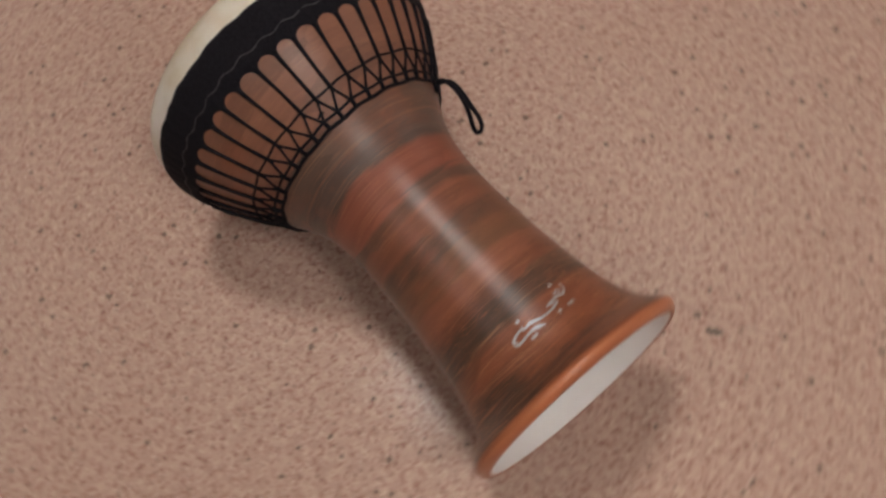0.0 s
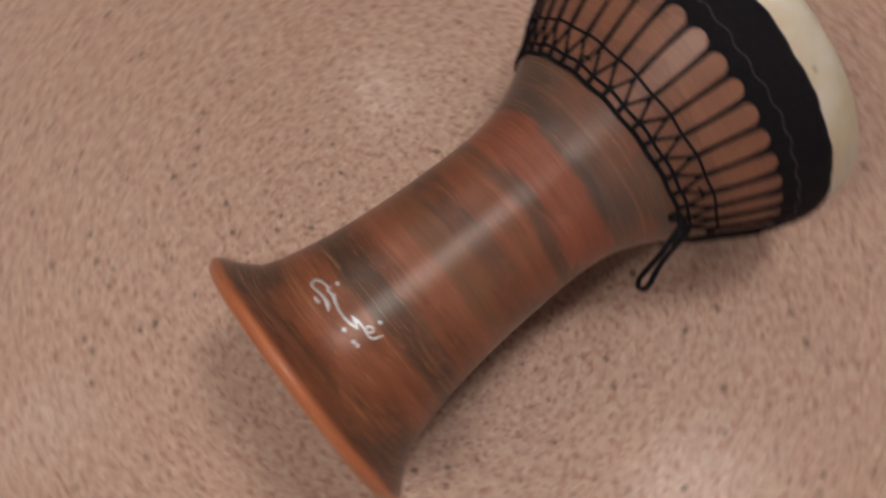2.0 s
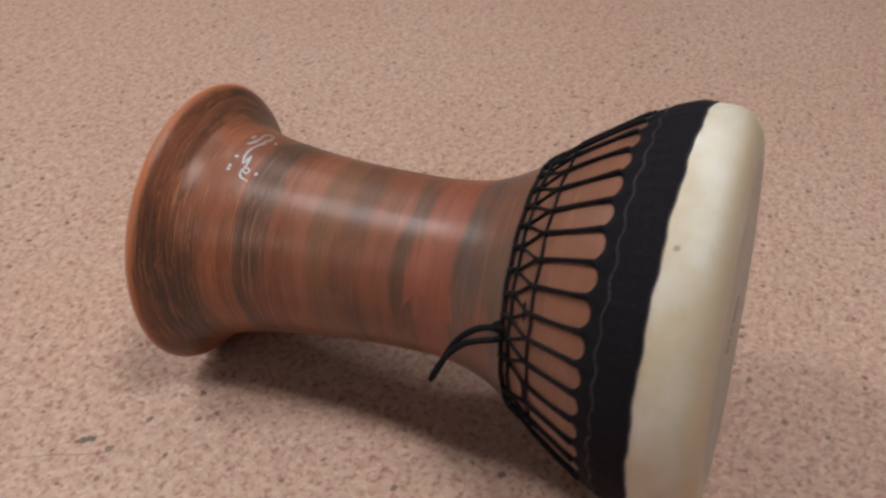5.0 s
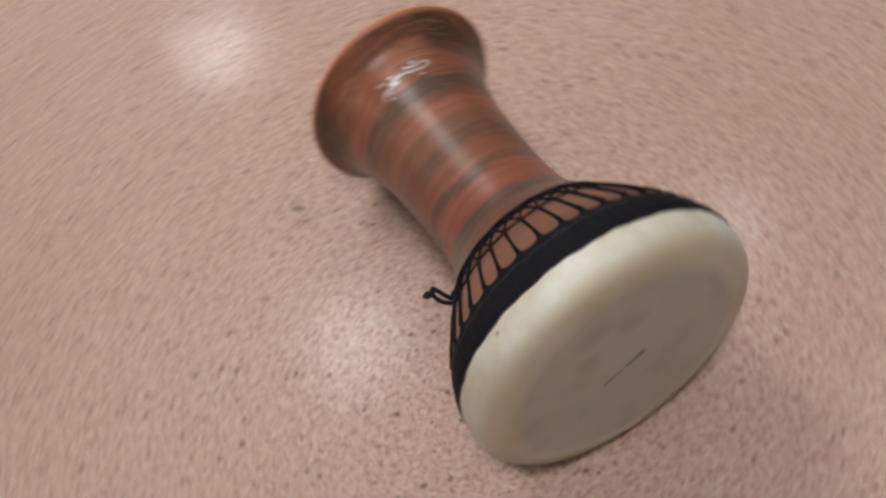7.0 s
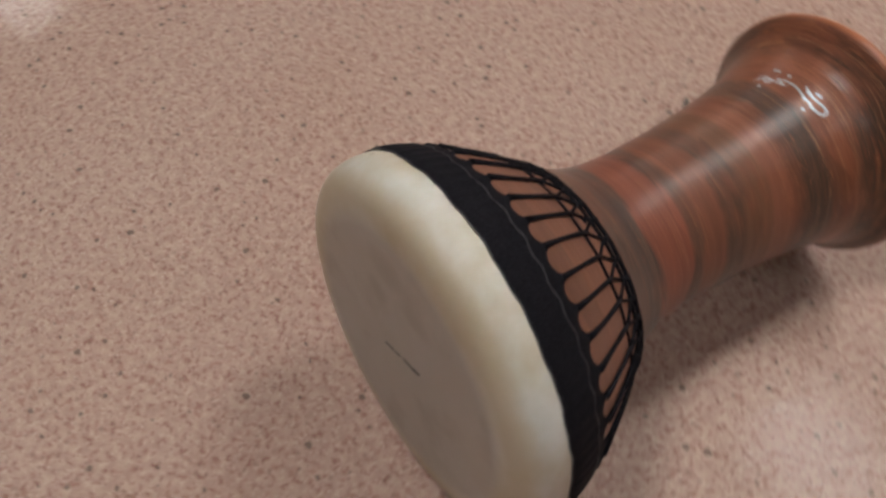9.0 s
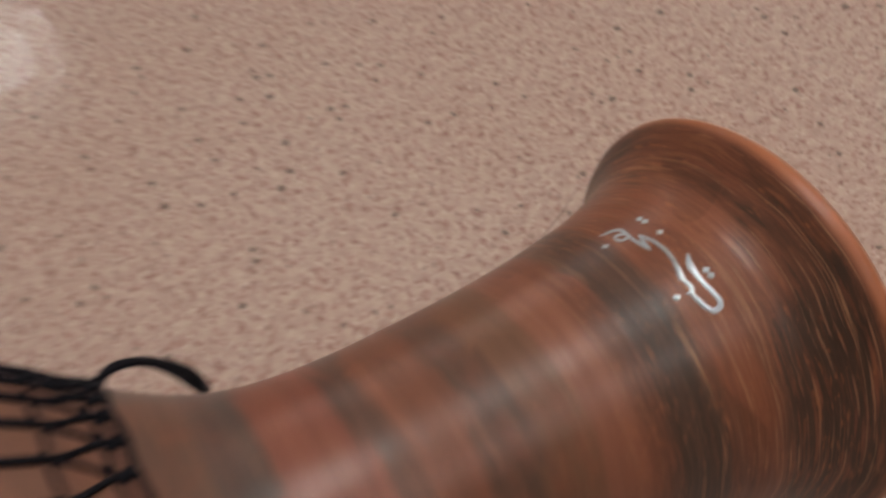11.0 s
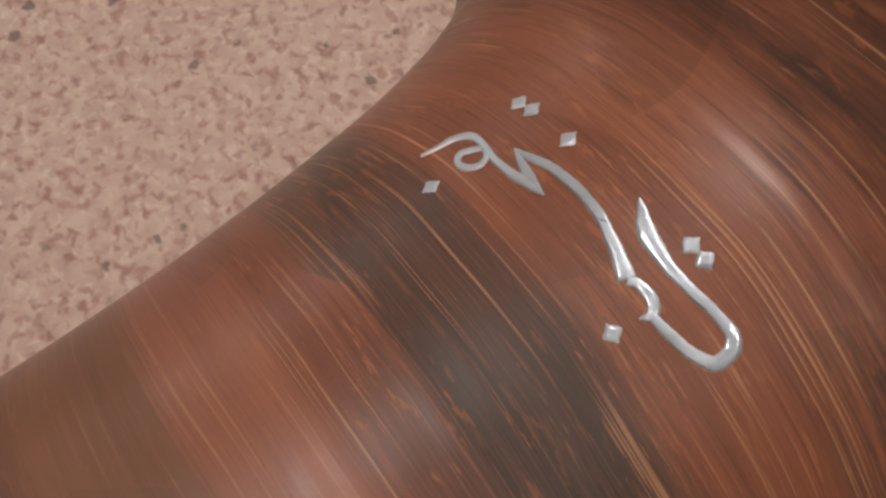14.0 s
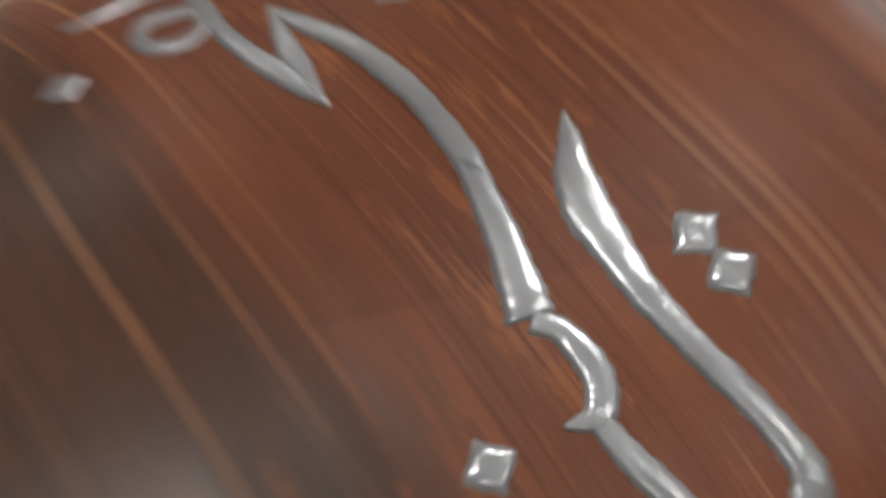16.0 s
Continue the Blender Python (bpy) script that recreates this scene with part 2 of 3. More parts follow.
    colour = m.mix(m.math("MULTIPLY", m.step(fine, 0.44, 0.35), m.math("MULTIPLY", flare, 0.42)), colour, m.mix(1.0, colour, (0.42, 0.38, 0.38), "MULTIPLY"))
    colour = m.mix(m.math("MULTIPLY", m.step(fine, 0.60, 0.68), m.math("MULTIPLY", flare, m.math("SUBTRACT", 0.26, m.math("MULTIPLY", dark, 0.14)))), colour, (0.47, 0.170, 0.072))
    flow = m.math("MULTIPLY", m.math("MULTIPLY", m.step(drag, 0.56, 0.64), ring(0.022, 0.022, 0.006)), m.math("SUBTRACT", 0.34, m.math("MULTIPLY", flank, 0.28)))
    colour = m.mix(flow, colour, (0.40, 0.155, 0.072))
    smut = m.math("MULTIPLY", m.math("MULTIPLY", m.step(drag, 0.43, 0.36), ring(0.016, 0.022, 0.006)), m.math("MULTIPLY", m.step(smear, 0.36, 0.52), 0.6))
    colour = m.mix(smut, colour, (0.058, 0.036, 0.027))
    peel = m.math("MULTIPLY", m.step(chip, 0.59, 0.64), m.step(patch, 0.45, 0.58))
    colour = m.mix(m.math("MULTIPLY", peel, m.math("MULTIPLY", flare, m.math("SUBTRACT", 0.65, m.math("MULTIPLY", flank, 0.38)))), colour, (0.46, 0.180, 0.086))
    speck = m.math("MULTIPLY", m.step(flake, 0.60, 0.65), m.step(mottled, 0.48, 0.60))
    colour = m.mix(m.math("MULTIPLY", speck, m.math("MULTIPLY", flare, 0.55)), colour, (0.44, 0.150, 0.058))
    # bare orange lip of the foot
    plane = m.math("ADD", y, m.math("SUBTRACT", m.math("MULTIPLY", x, 0.018), m.math("MULTIPLY", z, 0.048)))
    lip = m.step(m.math("ADD", plane, m.math("MULTIPLY", mottle, 0.004)), 0.0112, 0.0090)
    colour = m.mix(m.math("MULTIPLY", lip, 0.9), colour, m.ramp(streak, [(0.3, (0.37, 0.115, 0.052)), (0.75, (0.54, 0.190, 0.088))]))
    normal = m.bump(streak, 0.22, 0.0006, m.bump(m.noise(m.scaled(c, (6, 130, 6)), 1.0, 2), 0.4, 0.0012))
    rough = m.math("ADD", 0.26, m.math("MULTIPLY", hair, 0.2))
    return m.done(colour, rough, normal=normal, specular=0.32, coat=0.22, coat_rough=0.34)


def skin_material():
    m = Nodes("goat_skin")
    p = m.coord.outputs["Object"]
    blot = m.noise(p, 16, 4, 0.6)
    colour = m.ramp(blot, [(0.32, (0.58, 0.49, 0.35)), (0.5, (0.66, 0.61, 0.51)), (0.68, (0.745, 0.725, 0.67))])
    x, y, z = m.split(p)
    r = m.math("SQRT", m.math("ADD", m.math("MULTIPLY", x, x), m.math("MULTIPLY", z, z)))
    # hand wear in smudges; front face's shade put in as grey; shoulder is yellowed
    middle = m.math("MULTIPLY", m.step(r, 0.106, 0.094), m.step(y, 0.3798, 0.3822))
    colour = m.mix(m.math("MULTIPLY", middle, 0.85), colour, (0.53, 0.475, 0.415))
    rub = m.math("MULTIPLY", middle, m.step(m.noise(m.scaled(p, (1, 1, 1), (0.3, 0, 0.2)), 24, 3), 0.53, 0.68))
    colour = m.mix(m.math("MULTIPLY", rub, 0.4), colour, (0.40, 0.335, 0.27))
    for cx, cz, w, h in ((0.020, 0.070, 0.022, 0.013), (0.031, 0.040, 0.012, 0.008), (-0.010, 0.055, 0.016, 0.010)):
        sx, sz = m.math("DIVIDE", m.math("SUBTRACT", x, cx), w), m.math("DIVIDE", m.math("SUBTRACT", z, cz), h)
        spot = m.step(m.math("ADD", m.math("ADD", m.math("MULTIPLY", sx, sx), m.math("MULTIPLY", sz, sz)), m.math("MULTIPLY", blot, 1.2)), 2.0, 0.5)
        colour = m.mix(m.math("MULTIPLY", m.math("MULTIPLY", spot, middle), 0.42), colour, (0.37, 0.315, 0.255))
    shoulder = m.math("MULTIPLY", m.step(y, 0.3702, 0.3782), m.step(r, 0.098, 0.112))
    colour = m.mix(m.math("MULTIPLY", shoulder, 0.7), colour, (0.63, 0.51, 0.345))
    # a small brown mole in the hide
    away = m.vmath("SUBTRACT", p, (0.0804, 0.3560, 0.1008))
    ax, ay, az = m.split(away)
    far = m.math("SQRT", m.math("ADD", m.math("ADD", m.math("MULTIPLY", ax, ax), m.math("MULTIPLY", ay, ay)), m.math("MULTIPLY", az, az)))
    colour = m.mix(m.math("MULTIPLY", m.step(far, 0.0022, 0.0012), 0.7), colour, (0.26, 0.19, 0.12))
    pores = m.step(m.noise(p, 900, 2), 0.66, 0.74)
    colour = m.mix(m.math("MULTIPLY", pores, 0.25), colour, (0.5, 0.4, 0.28))
    normal = m.bump(m.noise(p, 40, 3), 0.25, 0.002)
    mat = m.done(colour, 0.48, normal=normal, specular=0.4)
    m.bsdf.inputs["Subsurface Weight"].default_value = 0.12
    m.bsdf.inputs["Subsurface Radius"].default_value = (0.012, 0.008, 0.005)
    return mat


def cloth_material():
    m = Nodes("black_cord_cloth")
    p = m.coord.outputs["Object"]
    weave = m.noise(m.scaled(p, (900, 300, 900)), 1.0, 2)
    colour = m.ramp(weave, [(0.3, (0.005, 0.0045, 0.0065)), (0.7, (0.012, 0.011, 0.015))])
    lint = m.step(m.noise(p, 700, 3), 0.68, 0.78)
    colour = m.mix(m.math("MULTIPLY", lint, 0.3), colour, (0.07, 0.065, 0.07))
    return m.done(colour, 0.85, normal=m.bump(weave, 0.35, 0.0006), specular=0.16)


def thread_material():
    m = Nodes("grey_stitching")
    p = m.coord.outputs["Object"]
    return m.done(m.ramp(m.noise(p, 500, 2), [(0.3, (0.020, 0.019, 0.023)), (0.7, (0.055, 0.052, 0.056))]), 0.7)


def silver_material():
    m = Nodes("silver_paint")
    p = m.coord.outputs["Object"]
    n = m.noise(p, 350, 3)
    colour = m.ramp(n, [(0.3, (0.47, 0.50, 0.535)), (0.7, (0.545, 0.575, 0.61))])
    normal = m.bump(m.noise(p, 700, 2), 0.3, 0.0003, m.bump(m.noise(p, 420, 2), 0.2, 0.0005))
    return m.done(colour, m.math("ADD", 0.25, m.math("MULTIPLY", n, 0.10)), metal=0.45, normal=normal, coat=1.0, coat_rough=0.14)


def lining_material():
    m = Nodes("white_glaze_lining")
    p = m.coord.outputs["Object"]
    colour = m.ramp(m.noise(p, 22, 4), [(0.3, (0.82, 0.82, 0.815)), (0.7, (0.88, 0.88, 0.875))])
    return m.done(colour, 0.5, normal=m.bump(m.noise(m.scaled(p, (8, 200, 8)), 1.0, 2), 0.3, 0.0006))


def plaster_material(name, tone):
    m = Nodes(name)
    p = m.coord.outputs["Object"]
    dim = tuple(0.9 * c for c in tone)
    colour = m.ramp(m.noise(p, 4, 4), [(0.3, dim), (0.7, tone)])
    return m.done(colour, 0.8, normal=m.bump(m.noise(p, 120, 3), 0.2, 0.002))


def lamp_material():
    m = Nodes("lit_diffuser")
    b = m.bsdf.inputs
    b["Base Color"].default_value = (0.8, 0.8, 0.8, 1)
    b["Emission Color"].default_value = (*LAMP_TINT, 1)
    b["Emission Strength"].default_value = LAMP_POWER
    return m.mat


def ink_material():
    m = Nodes("faded_ink")
    p = m.coord.outputs["Object"]
    return m.done(m.ramp(m.noise(p, 400, 2), [(0.3, (0.05, 0.05, 0.045)), (0.7, (0.16, 0.15, 0.125))]), 0.7)


def metal_frame_material():
    m = Nodes("white_enamel")
    p = m.coord.outputs["Object"]
    return m.done(m.ramp(m.noise(p, 30, 2), [(0.3, (0.72, 0.72, 0.7)), (0.7, (0.8, 0.8, 0.78))]), 0.4)


FLOOR, CLAY, SKIN, CLOTH = floor_material(), clay_material(), skin_material(), cloth_material()
THREAD, SILVER, LINING, INK = thread_material(), silver_material(), lining_material(), ink_material()
LAMP, ENAMEL = lamp_material(), metal_frame_material()
# unseen walls and ceiling, toned dark to hold down bounced light
WALL = plaster_material("dim_warm_plaster", (0.16, 0.134, 0.12))
CEIL = plaster_material("dim_ceiling_paint", (0.33, 0.318, 0.305))


# ---------------------------------------------------------------- helpers
def mesh_of(name, bm, material, smooth=True):
    me = bpy.data.meshes.new(name)
    bmesh.ops.recalc_face_normals(bm, faces=bm.faces)
    bm.to_mesh(me)
    bm.free()
    me.materials.append(material)
    if smooth:
        me.polygons.foreach_set("use_smooth", [True] * len(me.polygons))
    return me


def part(name, bm, material, parent, label="", smooth=True):
    ob = new(name, mesh_of(name, bm, material, smooth))
    ob.parent = parent
    return tagged(ob, label)


def box(bm, x0, x1, y0, y1, z0, z1):
    bmesh.ops.create_cube(bm, size=1, matrix=Matrix.LocRotScale(((x0 + x1) / 2, (y0 + y1) / 2, (z0 + z1) / 2), None, (x1 - x0, y1 - y0, z1 - z0)))


def lathe(bm, outline, count, closed=False):
    """Turns (s, r) pairs round the y axis."""
    rings = [[bm.verts.new((r * math.cos(2 * math.pi * i / count), s, r * math.sin(2 * math.pi * i / count))) for i in range(count)]
             for s, r in outline]
    pairs = list(zip(rings, rings[1:])) + ([(rings[-1], rings[0])] if closed else [])
    for a, b in pairs:
        for i in range(count):
            j = (i + 1) % count
            bm.faces.new((a[i], a[j], b[j], b[i]))
    return rings


def smooth_line(points, steps):
    """Catmull-Rom through tuples of any length."""
    pts = [np.array(q, float) for q in points]
    pts = [2 * pts[0] - pts[1]] + pts + [2 * pts[-1] - pts[-2]]
    out = []
    for a, b, c, d in zip(pts, pts[1:], pts[2:], pts[3:]):
        for k in range(steps):
            t = k / steps
            out.append(0.5 * (2 * b + (c - a) * t + (2 * a - 5 * b + 4 * c - d) * t * t + (3 * b - a - 3 * c + d) * t ** 3))
    return out + [pts[-2]]


def tube(bm, points, radius, sides=7, closed=False):
    pts = [Vector(q[:3]) for q in points]
    radii = radius if isinstance(radius, list) else [radius] * len(pts)
    rings, up = [], Vector((0.31, 0.2, 0.93))
    for i, q in enumerate(pts):
        a = pts[i - 1] if i or closed else q
        b = pts[(i + 1) % len(pts)] if i + 1 < len(pts) or closed else q
        way = (b - a).normalized()
        side = way.cross(up).normalized()
        top = side.cross(way)
        up = top
        rings.append([bm.verts.new(q + radii[i] * (math.cos(2 * math.pi * k / sides) * side + math.sin(2 * math.pi * k / sides) * top)) for k in range(sides)])
    for a, b in list(zip(rings, rings[1:])) + ([(rings[-1], rings[0])] if closed else []):
        for k in range(sides):
            bm.faces.new((a[k], a[(k + 1) % sides], b[(k + 1) % sides], b[k]))
    if not closed:
        bm.faces.new(rings[0])
        bm.faces.new(rings[-1])


# ---------------------------------------------------------------- structure
x0, x1, y0, y1 = ROOM
bm = bmesh.new()
box(bm, x0 - 0.2, x1 + 0.2, y0 - 0.2, y1 + 0.2, -0.12, 0)
tagged(new("floor", mesh_of("floor", bm, FLOOR, False)), "pinkish beige vinyl floor speckled with dark red and grey flecks", "floor", kind="structure")
bm = bmesh.new()
box(bm, x0 - 0.2, x1 + 0.2, y0 - 0.2, y1 + 0.2, CEILING, CEILING + 0.12)
tagged(new("ceiling", mesh_of("ceiling", bm, CEIL, False)), "plain dim painted ceiling, out of view", "ceiling", kind="structure")
for side, dims in (("west", (x0 - 0.2, x0, y0, y1)), ("east", (x1, x1 + 0.2, y0, y1)),
                   ("south", (x0 - 0.2, x1 + 0.2, y0 - 0.2, y0)), ("north", (x0 - 0.2, x1 + 0.2, y1, y1 + 0.2))):
    bm = bmesh.new()
    box(bm, *dims, 0, CEILING)
    tagged(new("wall_" + side, mesh_of("wall_" + side, bm, WALL, False)), "plain dim plaster wall, out of view", "wall", kind="structure")


# ---------------------------------------------------------------- ceiling lights
def ceiling_light():
    ob = tagged(new("ceiling_light"), "square white recessed ceiling light, switched on", "ceiling light", "ceiling lights")
    half, rim = LAMP_HALF, 0.03
    bm = bmesh.new()
    for a, b, c, d in ((-half - rim, half + rim, half, half + rim), (-half - rim, half + rim, -half - rim, -half),
                       (-half - rim, -half, -half, half), (half, half + rim, -half, half)):
        box(bm, a, b, c, d, -0.02, 0)
    part("frame", bm, ENAMEL, ob, smooth=False)
    bm = bmesh.new()
    box(bm, -half, half, -half, half, -0.012, -0.002)
    part("diffuser", bm, LAMP, ob, "glowing white diffuser", smooth=False)
    return ob


LAMP_HALF = 0.21
LAMPS = [(0.28, 0.82), (0.2, -1.35), (0.0, -3.3)]
first = ceiling_light()
first.matrix_basis = pose(*LAMPS[0], CEILING)
for lx, ly in LAMPS[1:]:
    copy_thing(first, pose(lx, ly, CEILING))
for lx, ly, size in ((4.55, 0.2, 0.8), (4.55, -1.65, 0.8), (3.85, -3.45, 0.8), (-1.4, -0.85, 0.56), (-1.75, 0.95, 0.56)):
    small = copy_thing(first, pose(lx, ly, CEILING))
    small.scale = (size, size, 1.0)


# ---------------------------------------------------------------- the drum
PROFILE = [(0.0050, 0.0988), (0.008, 0.0997), (0.012, 0.0979), (0.016, 0.0938), (0.02, 0.0891), (0.025, 0.0844), (0.03, 0.0809), (0.04, 0.0764), (0.055, 0.0721),
           (0.07, 0.0692), (0.09, 0.066), (0.11, 0.0636), (0.135, 0.0616), (0.16, 0.0604), (0.18, 0.0599), (0.2, 0.0606), (0.22, 0.0633),
           (0.24, 0.0702), (0.26, 0.0816), (0.28, 0.0952), (0.30, 0.1077), (0.32, 0.1184), (0.34, 0.1248), (0.362, 0.1251)]
CURVE = smooth_line(PROFILE, 6)


def radius_at(s):
    return float(np.interp(s, [q[0] for q in CURVE], [q[1] for q in CURVE]))


def on_drum(angle, s, lift=0.0):
    """Place on the drum's skin, angle in degrees round its axis, in the drum's own frame."""
    r = radius_at(s) + lift
    a = radians(angle)
    return Vector((r * math.cos(a), s, r * math.sin(a)))


SHOULDER = [(0.330, 0.1226), (0.345, 0.1274), (0.3565, 0.1289), (0.365, 0.1285), (0.3729, 0.1256), (0.3786, 0.1202),
            (0.3820, 0.1133), (0.3836, 0.1036), (0.3835, 0.085), (0.3830, 0.05), (0.3828, 0.02)]


def outer_at(s):
    """Radius of whatever lies outermost, shell or folded skin."""
    return max(radius_at(s), float(np.interp(s, [q[0] for q in SHOULDER[:5]], [q[1] for q in SHOULDER[:5]], left=0.0)))


def over_skin(angle, s, lift):
    a, r = radians(angle), outer_at(s) + lift
    return Vector((r * math.cos(a), s, r * math.sin(a)))


def uneven_foot(bm):
    """The hand-turned foot is neither quite round nor square to the axis."""
    for v in bm.verts:
        k = min(1.0, max(0.0, (0.035 - v.co.y) / 0.03))
        if k > 0:
            r, a = math.hypot(v.co.x, v.co.z), math.atan2(v.co.z, v.co.x)
            up = math.sin(a)
            r += k * ((0.0029 if up > 0 else 0.0014) * up - 0.0014 * math.cos(2 * a) - 0.0027 * math.sin(2 * a))
            v.co = (r * math.cos(a), v.co.y + k * (0.0046 * up - 0.0017 * math.cos(a)), r * math.sin(a))


drum = tagged(new("goblet_drum"), "brown lacquered clay goblet drum lying on its side on the floor", "drum")
drum.matrix_basis = Matrix.Translation((0, 0, LIFT)) @ Matrix.Rotation(TILT, 4, "X")

# shell: rounded foot lip, then the turned outside
bm = bmesh.new()
lip = [(0.0012, 0.0912), (0.0004, 0.0922), (0.0004, 0.0938), (0.0018, 0.0965)]
outline = lip + [tuple(q) for q in CURVE]
rings = lathe(bm, outline, 200)
uneven_foot(bm)
body = part("body", bm, CLAY, drum, "brush-streaked reddish brown lacquered clay body")

bm = bmesh.new()
inside = [(0.0010, 0.0914), (0.0045, 0.0905), (0.012, 0.0872), (0.025, 0.0795), (0.045, 0.0705), (0.08, 0.0625), (0.13, 0.0565), (0.19, 0.0545),
          (0.23, 0.0605), (0.27, 0.081), (0.30, 0.1005), (0.34, 0.119), (0.362, 0.121)]
lathe(bm, [tuple(q) for q in smooth_line(inside, 4)], 128)
uneven_foot(bm)
part("lining", bm, LINING, drum, "matt white glazed inside of the foot")

# skin head folded over the bowl's edge
bm = bmesh.new()
rings = lathe(bm, [tuple(q) for q in smooth_line(SHOULDER, 5)], 160)
mid = bm.verts.new((0, 0.3828, 0))
for i in range(160):
    bm.faces.new((rings[-1][i], rings[-1][(i + 1) % 160], mid))
head = part("drumhead", bm, SKIN, drum, "cream goat skin head, its front face greyed with painted shade")

# black cloth band with a scalloped lower edge and a wavy upper edge
STRANDS = 40
PHASE = 1.0
JITTER = [random.uniform(-0.6, 0.6) for _ in range(STRANDS)]
RING_LOW, RING_MID, RING_HIGH, SLOT = 0.2600, 0.2655, 0.2800, 0.3190


def sag(angle):
    """The net's lower rings sit askew too."""
    return 0.0006 * math.sin(radians(angle)) + 0.0010 * math.cos(radians(angle))


def strand_at(i):
    return PHASE + 360 / STRANDS * i + JITTER[i % STRANDS]


def slot_top(angle):
    """Tip of the band's scallops between the strands."""
    a = radians(angle)
    return SLOT + 0.0015 * math.sin(a) - 0.0025 * math.cos(a)


def edge_at(angle):
    """Upper edge of the band: slightly askew and wavy."""
    a = radians(angle)
    return 0.3497 - 0.0032 * math.cos(a) + 0.0025 * math.sin(a) + 0.0005 * math.sin(17 * a) + 0.0003 * math.sin(41 * a + 1)


bm = bmesh.new()
PER = 12
cols = STRANDS * PER
rows = 9
grid = []
for i in range(cols):
    u = (i % PER) / PER * 2 - 1          # -1 and 1: at a strand
    left = strand_at(i // PER)
    right = strand_at(i // PER + 1) if i // PER + 1 < STRANDS else strand_at(0) + 360
    a = left + (right - left) * (i % PER) / PER
    low = slot_top(a) - 0.0072 * (1 - math.sqrt(max(0.0, 1 - min(1.0, abs(u) / 0.86) ** 2)))
    high = edge_at(a)
    line = []
    for k in range(rows):
        t = k / (rows - 1)
        s = low + (high - low) * t
        lift = 0.0018 + (0.0006 + 0.00022 * math.sin(radians(a) * 83) + 0.00014 * math.sin(radians(a) * 31 + 1)) * math.sin(math.pi * t)
        if k in (0, rows - 1):
            lift = 0.0006
        line.append(bm.verts.new(over_skin(a, s, lift)))
    grid.append(line)
for i in range(cols):
    a, b = grid[i], grid[(i + 1) % cols]
    for k in range(rows - 1):
        bm.faces.new((a[k], a[k + 1], b[k + 1], b[k]))
band = part("band", bm, CLOTH, drum, "black cloth band with scalloped edge")
bm = bmesh.new()
tube(bm, [over_skin(360 * i / 480, slot_top(360 * i / 480) + 0.0080 + 0.0010 * math.sin(2 * math.pi * STRANDS * i / 480 + 0.6) + 0.0005 * math.sin(i * 0.13), 0.0023)
          for i in range(480)], 0.00045, 5, True)
part("stitching", bm, THREAD, band, "wavy grey stitched seam")
bm = bmesh.new()
tube(bm, [over_skin(360 * i / 320, edge_at(360 * i / 320) - 0.0003, 0.0008) for i in range(320)], 0.0006, 6, True)
part("hem", bm, THREAD, band, "thin grey hem")

# net: rings
for s, thick, name in ((RING_LOW, 0.0015, "lower_ring"), (RING_MID, 0.0012, "middle_ring"), (RING_HIGH, 0.0010, "upper_ring")):
    bm = bmesh.new()
    tube(bm, [on_drum(1.5 * i, s + sag(1.5 * i) + 0.0004 * math.sin(i * 0.47), thick * 0.8) for i in range(240)], thick, 7, True)
    part(name, bm, CLOTH, drum)


def cord(name, places, radii, sides):
    """A net cord through (angle, place along the axis, lift) points."""
    bm = bmesh.new()
    tube(bm, [on_drum(*q) for q in places], radii, sides)
    part(name, bm, CLOTH, drum)


# net: long strands, crossing legs and short ties, each one a cord of its own
for i in range(STRANDS):
    a = strand_at(i)
    high = RING_HIGH + sag(a)
    top = slot_top(a) - 0.0030
    lean = random.uniform(-0.4, 0.4)
    cord("strand", [(a + lean * math.sin(math.pi * k / 7), high - 0.0022 + (top - high + 0.0022) * k / 7, 0.0014) for k in range(8)],
         [0.0016, 0.0016, 0.0015, 0.0014, 0.0014, 0.0015, 0.0018, 0.0021], 7)
    for way, other in ((-1, strand_at(i - 1) - (360 if i == 0 else 0)), (1, strand_at(i + 1) + (360 if i == STRANDS - 1 else 0))):
        gap = (other - a) / 2
        cord("leg", [(a + gap * u, high - 0.0020 + (RING_MID - RING_HIGH + 0.0020) * w, 0.0013) for u, w in ((0, 0), (0.2, 0.22), (0.6, 0.62), (0.97, 1.0))],
             [0.0015, 0.0011, 0.0010, 0.0014], 6)
        if way == 1:
            b = a + gap
            cord("tie", [(b, RING_MID + sag(b) + 0.0005, 0.001), (b, (RING_MID + RING_LOW) / 2 + sag(b), 0.0014), (b, RING_LOW + sag(b), 0.001)], [0.0021, 0.0018, 0.0022], 6)

# hanging loop of the net's cord
to_local = drum.matrix_basis.inverted()
LOOP = [(0.0790, 0.2590, 0.1475), (0.0842, 0.2562, 0.1512), (0.0868, 0.2512, 0.1522), (0.0885, 0.2440, 0.1492), (0.0896, 0.2362, 0.1415), (0.0894, 0.2296, 0.1290),
        (0.0884, 0.2246, 0.1160), (0.0886, 0.2216, 0.1085), (0.0918, 0.2200, 0.1050), (0.0954, 0.2212, 0.1085), (0.0962, 0.2240, 0.1165), (0.0942, 0.2302, 0.1292), (0.0932, 0.2395, 0.1408),
        (0.0922, 0.2490, 0.1458), (0.0890, 0.2555, 0.1462), (0.0820, 0.2600, 0.1430)]
bm = bmesh.new()
tube(bm, [to_local @ Vector(q) for q in smooth_line(LOOP, 6)], 0.0020, 8)
part("cord_loop", bm, CLOTH, drum, "limp black cord loop")
bm = bmesh.new()
